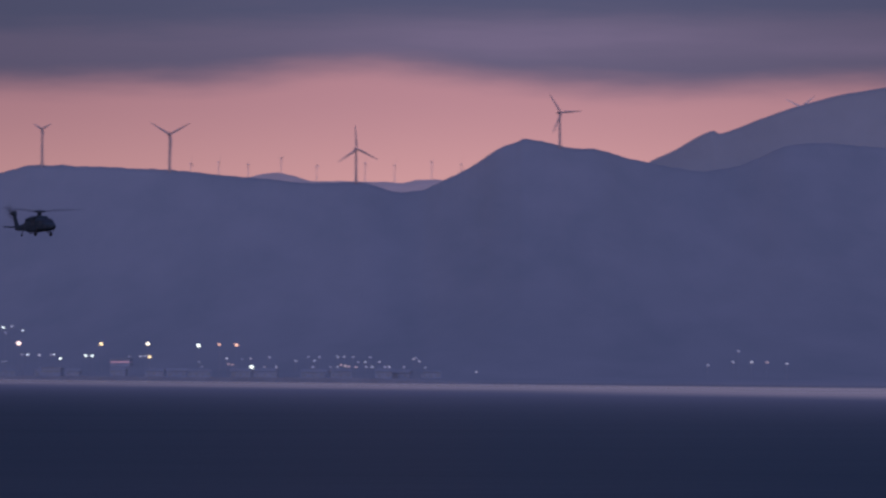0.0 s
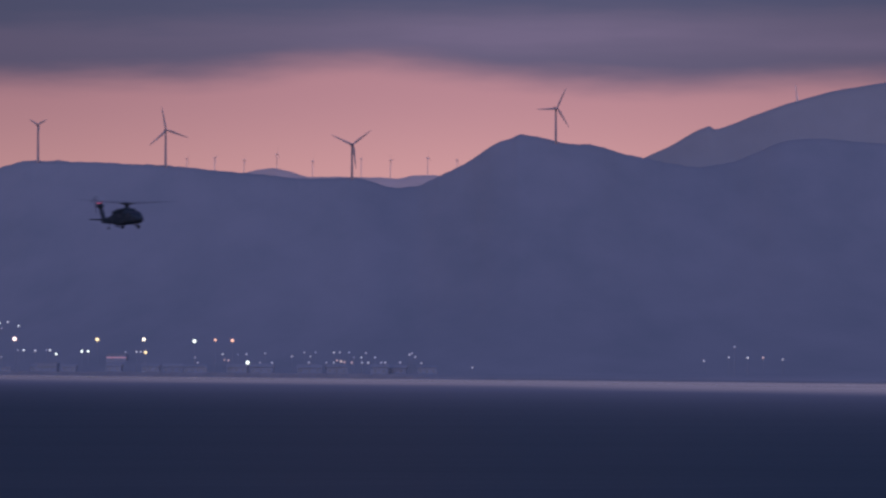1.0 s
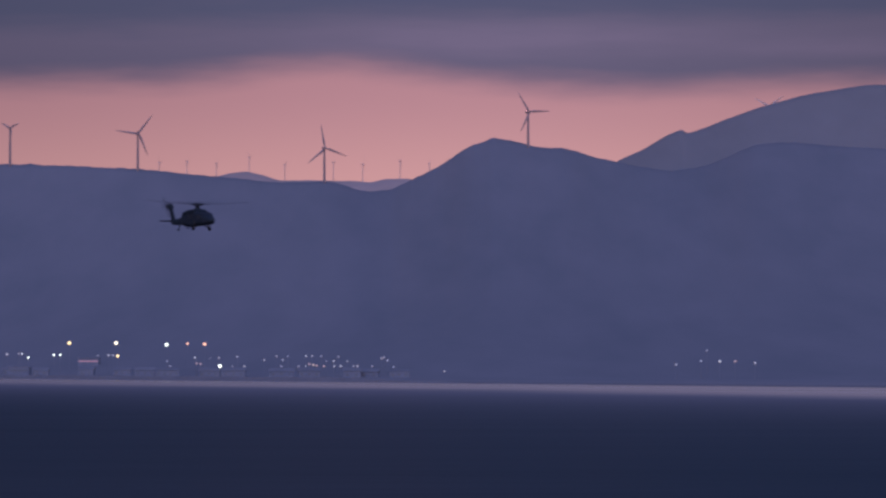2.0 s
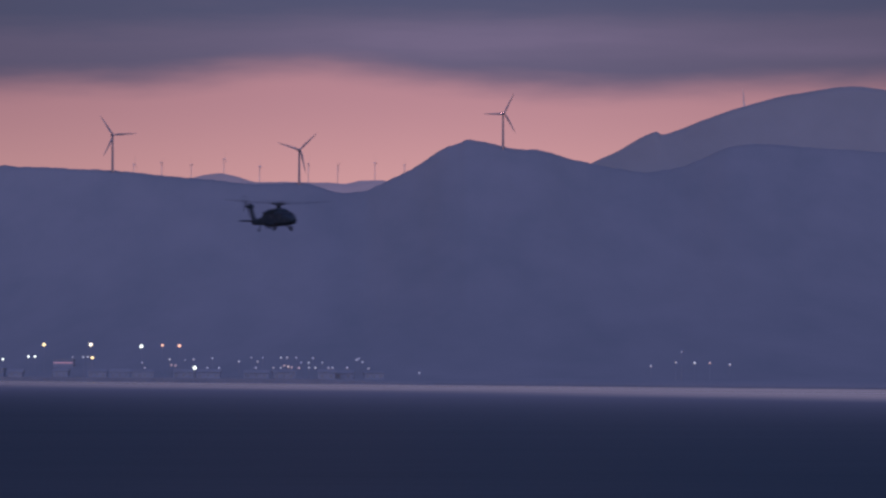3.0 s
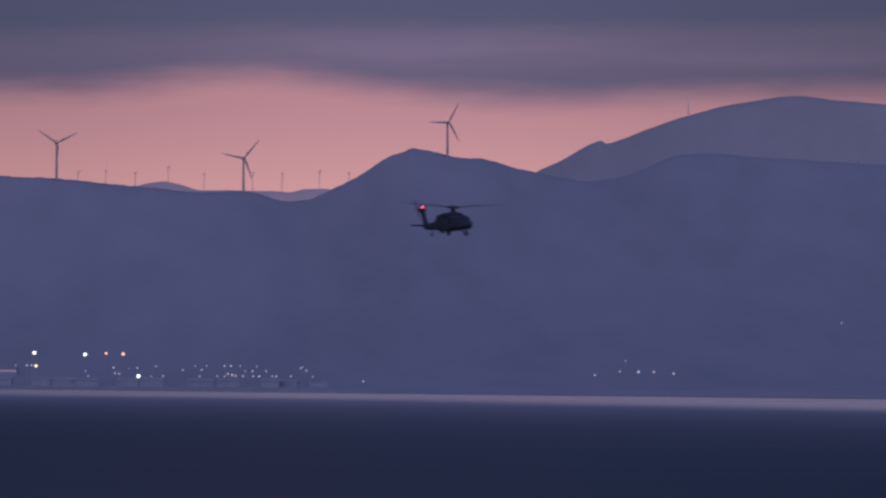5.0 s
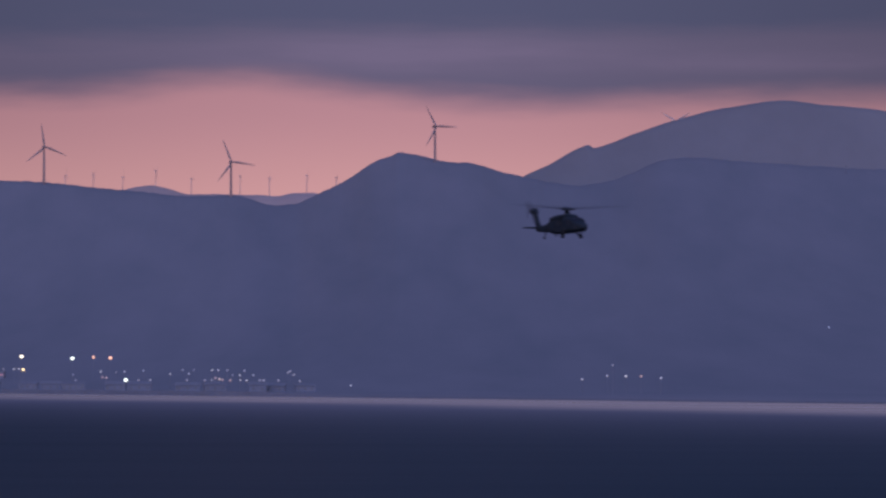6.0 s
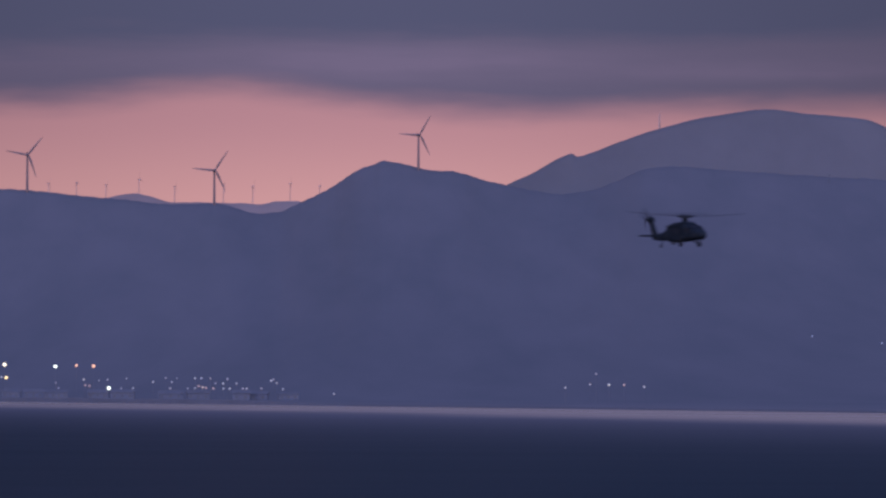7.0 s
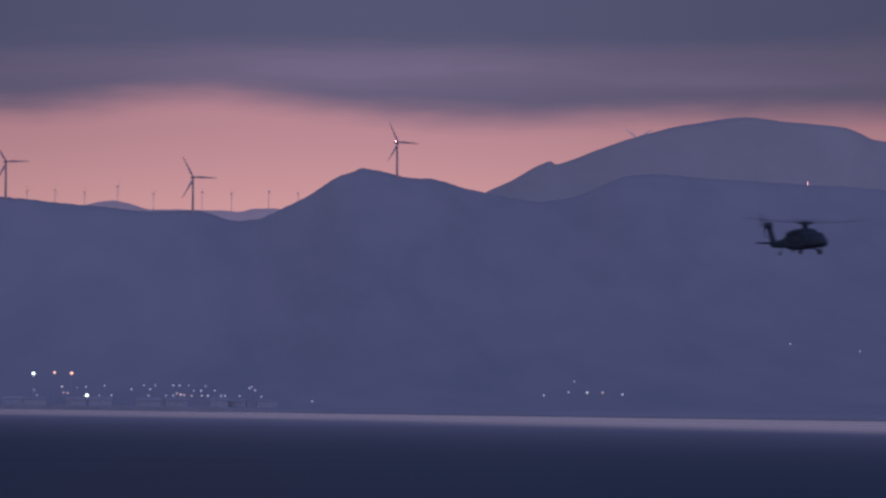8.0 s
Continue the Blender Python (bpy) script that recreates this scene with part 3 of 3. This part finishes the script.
# bearing, elevation, lamp, size of its head
SHORE_LAMPS = [(-916, 69, WHITE_L, 0.65), (-901, 71, CLEAR_L, 0.6), (-912, 60, DUSKY_L, 0.5), (-882, 64, MID_L, 0.55),
               (-883, 21, SMALL_L, 0.5), (-873, 21, MID_L, 0.65), (-853, 20, SMALL_L, 0.8), (-833, 21, DUSKY_L, 0.5), (-827, 21, MID_L, 0.55), (-816, 14, WHITE_L, 0.6),
               (-771, 19, WHITE_L, 0.65), (-760, 19, WHITE_L, 0.65), (-917, 9, SMALL_L, 0.45), (-912, 9, SMALL_L, 0.45), (-694, 18, SMALL_L, 0.45),
               (-675, 18, CLEAR_L, 0.5), (-667, 18, CLEAR_L, 0.5), (-572, 8, DUSKY_L, 0.5), (-567, -1, DUSKY_L, 0.45), (-523, 14, CLEAR_L, 0.5), (-496, 13, DUSKY_L, 0.35),
               (-481, 14, DUSKY_L, 0.5), (-457, -1, DUSKY_L, 0.4), (-448, 16, SMALL_L, 0.42), (-436, -1, SMALL_L, 0.5), (-401, 10, SMALL_L, 0.5), (-379, 17, DUSKY_L, 0.45),
               (-371, -1, DUSKY_L, 0.5), (-368, 10, SMALL_L, 0.5), (-359, 17, DUSKY_L, 0.38), (-340, -1, DUSKY_L, 0.45), (-327, 17, CLEAR_L, 0.42), (-327, -1, CLEAR_L, 0.42),
               (-316, 17, SMALL_L, 0.48), (-300, 17, DUSKY_L, 0.42), (-291, 8, DUSKY_L, 0.4), (-278, 8, CLEAR_L, 0.42), (-277, -1, CLEAR_L, 0.42), (-270, 16, DUSKY_L, 0.45),
               (-266, -1, CLEAR_L, 0.45), (-254, 8, SMALL_L, 0.45), (-243, -1, DUSKY_L, 0.5), (-236, -1, SMALL_L, 0.5), (-210, -1, DUSKY_L, 0.5), (-193, 13, SMALL_L, 0.5),
               (-189, 15, DUSKY_L, 0.42), (-183, 9, SMALL_L, 0.45), (-172, -2, SMALL_L, 0.42), (-82, -10, SMALL_L, 0.42),
               (327, 2, SMALL_L, 0.42), (371, 8, SMALL_L, 0.42), (381, 27, DUSKY_L, 0.35), (404, 7.5, CLEAR_L, 0.5), (431, 7.5, EMBER_L, 0.5), (466, 4.5, SMALL_L, 0.48)]
for k, (u, el, mat, size) in enumerate(SHORE_LAMPS):
    lamp_mast(u, el, mat, size, "small lit street lamp by the waterside", 70 + 25 * (k % 3), "small lamps of the shore town")
for u, el, mat in [(-520, 4, EMBER_L), (-513, 3, EMBER_L), (-321, 3, EMBER_L), (-314, 1, WARM_L), (-308, 0, EMBER_L), (-295, -1, EMBER_L)]:
    lamp_mast(u, el, mat, 0.55, "small warm sodium street lamp, lit", 80, "small lamps of the shore town")


def slope_lamp(u, el, mat, size):
    """Lamp on the open slope where the land rises to that elevation."""
    for i in range(1, 400):
        x, y, z = land(u, i / 400)
        if (z + 6 - EYE) / y >= el * UNIT:
            return lamp_mast(u, el, mat, size, "lone small lamp on the dark hillside, lit", (i / 400) * (CREST_D - shore(u)), "lamps on the hillside")


for u, el in [(762, 95), (884, 83)]:
    slope_lamp(u, el, FAINT_L, 0.5)


# obstruction light on the right-hand slope
sx, sy, sz = land(792, 0.93)
for i in range(200, 400):
    px, py, pz = land(792, i / 400)
    if (pz + 9 - EYE) / py >= 381 * UNIT:
        sx, sy, sz = px, py, pz
        break
signal = new("signal_mast")
signal.matrix_basis = pose(sx, sy, sz - 0.5)
part("pole", tube((0, 0, 0), (0, 0, EYE + 381 * UNIT * sy - sz - 0.5), 0.35, 0.2, 10), DARK_STEEL, signal)
beacon("beacon", signal, (0, 0, EYE + 381 * UNIT * sy - sz + 0.2), 0.38, 0.5, tuple(7.95 + 1.08 * k for k in range(-8, 2)), RED_L, "rotating red obstruction light", 0)
tagged(signal, "slim steel signal mast with a red obstruction light", "signal mast")


# ---- low buildings of the shore ----
def house(u, back, w, depth, h, gable):
    s = back / (CREST_D - shore(u))
    x, y, zg = land(u, s)
    ob = new("house")
    ob.matrix_basis = pose(x, y, zg - 0.3, 0, 0, random.uniform(-8, 8))
    part("wall", box(0, 0, h / 2, w, depth, h), PLASTER, ob, smooth=False)
    bm = bmesh.new()
    e = 0.4
    pts = [bm.verts.new(p) for p in ((-w / 2 - e, -depth / 2 - e, h), (w / 2 + e, -depth / 2 - e, h), (w / 2 + e, depth / 2 + e, h), (-w / 2 - e, depth / 2 + e, h),
                                     (-w / 2 - e, 0, h + gable), (w / 2 + e, 0, h + gable))]
    for f in ((0, 1, 5, 4), (2, 3, 4, 5), (0, 4, 3), (1, 2, 5), (3, 2, 1, 0)):
        bm.faces.new([pts[i] for i in f])
    part("roof", bm, ROOF, ob, smooth=False)
    nx = max(2, int(w / 3.2))
    for lev in range(max(1, int(h / 3))):
        for i in range(nx):
            part("shutter", box(-w / 2 + (i + 0.5) * w / nx, -depth / 2 - 0.02, 1.6 + 3 * lev, 0.9, 0.1, 1.1), SHUTTER, ob, smooth=False)
    return tagged(ob, "low plastered shore house with closed shutters and tiled roof", "house", "houses of the shore town")


rng = random.Random(4)
for k in range(14):
    house(-900 + k * 58 + rng.uniform(-20, 20), rng.uniform(60, 190), rng.uniform(8, 15), rng.uniform(7, 10), rng.choice((3.0, 3.2, 3.4)), rng.uniform(1.2, 2))


def warehouse(u, back, w, h, lit):
    s = back / (CREST_D - shore(u))
    x, y, zg = land(u, s)
    ob = new("warehouse")
    ob.matrix_basis = pose(x, y, zg - 0.3)
    part("wall", box(0, 0, h / 2 - 1.5, w, 14, h + 3), PLASTER, ob, smooth=False)
    part("roof", box(0, 0, h + 0.3, w + 1, 15, 0.5, 0.1), QUAY, ob, smooth=False)
    n = int(w / 4)
    # row of panels; on the lit warehouse they glow as its lamplit wall
    for i in range(n):
        part("front_panel", box(-w / 2 + (i + 0.5) * w / n, -7.03, h * 0.62, w / n - 0.12, 0.1, 0.8), WALLGLOW_L if lit else SHUTTER, ob, "glowing panel painted as sodium light on the wall" if lit else "closed shutter", smooth=False)
    return tagged(ob, "long low harbour warehouse, the sodium light on its front painted as glowing panels" if lit else "low harbour warehouse with closed shutters", "warehouse")


# the lit one stands where the slope begins to rise behind the town
warehouse(-709, next(b for b in range(150, 900, 5) if (land(-709, b / (CREST_D - shore(-709)))[2] + 2.8 - EYE) / (shore(-709) + b) > 7.5 * UNIT), 14, 5, True)
warehouse(-830, 60, 12, 5, False)

# quay edge along the town
bm = bmesh.new()
for i in range(60):
    u0, u1 = -960 + i * 15, -960 + (i + 1) * 15
    a, b = Vector((*bearing_xy(u0, shore(u0) - 6), 0)), Vector((*bearing_xy(u1, shore(u1) - 6), 0))
    n = Vector((0, 14, 0))
    # the quay slopes down to a ramp at its seaward end
    hi0, hi1 = [0.1 + 2.25 * min(1.0, (-60 - q) / 200) for q in (u0, u1)]
    v = [bm.verts.new(p + Vector((0, 0, q))) for p, q in ((a, -2.0), (b, -2.0), (b + n, -2.0), (a + n, -2.0), (a, hi0), (b, hi1), (b + n, hi1), (a + n, hi0))]
    for f in ((0, 1, 5, 4), (4, 5, 6, 7), (2, 3, 7, 6)):
        bm.faces.new([v[j] for j in f])
tagged(part("quay", bm, QUAY, smooth=False), "long stained concrete quay along the town's waterfront", "quay", kind="structure")


# ---- what moves ----
def motions():
    for ob, at, peaks, face in BEACONS:
        turns = [360.0 * k for k in range(len(peaks))]
        walk(ob, [(0.2 * k, pose(*at, 0, 0, 180 + face + float(np.interp(0.2 * k, peaks, turns)))) for k in range(41)])
    for rotor_ob, hub_h, angle, rate, slim in ROTORS:
        walk(rotor_ob, [(0.5 * k, pose(0, -3.6 * slim, hub_h, 0, angle + rate * 0.5 * k, 0)) for k in range(17)])
    # bearing and elevation of the rotor head, in plan units
    track = [(0.0, -853.5, 275), (0.5, -776, 280.5), (1.0, -693, 281), (1.5, -608, 283), (3.0, -331.5, 289.3), (3.5, -235, 291.2), (4.0, -138, 293.3), (4.5, -33, 296),
             (6.0, 300, 303.5), (6.5, 416, 305.2), (7.0, 538, 306.4), (7.5, 663, 308), (8.0, 787.5, 310)]
    path = []
    for t, u, el in track:
        d = 684 - 18.4 * t
        x, y = bearing_xy(u, d)
        m = pose(0, 0, 0, 0, -2, -(59.2 + 9.4 * t / 8))
        path.append((t, Matrix.Translation(Vector((x, y, EYE + el * UNIT * d)) - m.to_3x3() @ Vector((0, 0, 3.8))) @ m))
    walk(heli, path)
    n = int(8 * FPS)
    walk(rotor, [(k / FPS, pose(0.04, 0, 3.8, 0, 4.5, 0) @ pose(0, 0, 0, 0, 0, 20 + 51.6 * k)) for k in range(n + 1)])
    walk(tail_rotor, [(k / FPS, pose(-10.12, -0.62, 4.12, 18, 0, 0) @ pose(0, 0, 0, 0, 86.0 * k, 0)) for k in range(n + 1)])


motions()
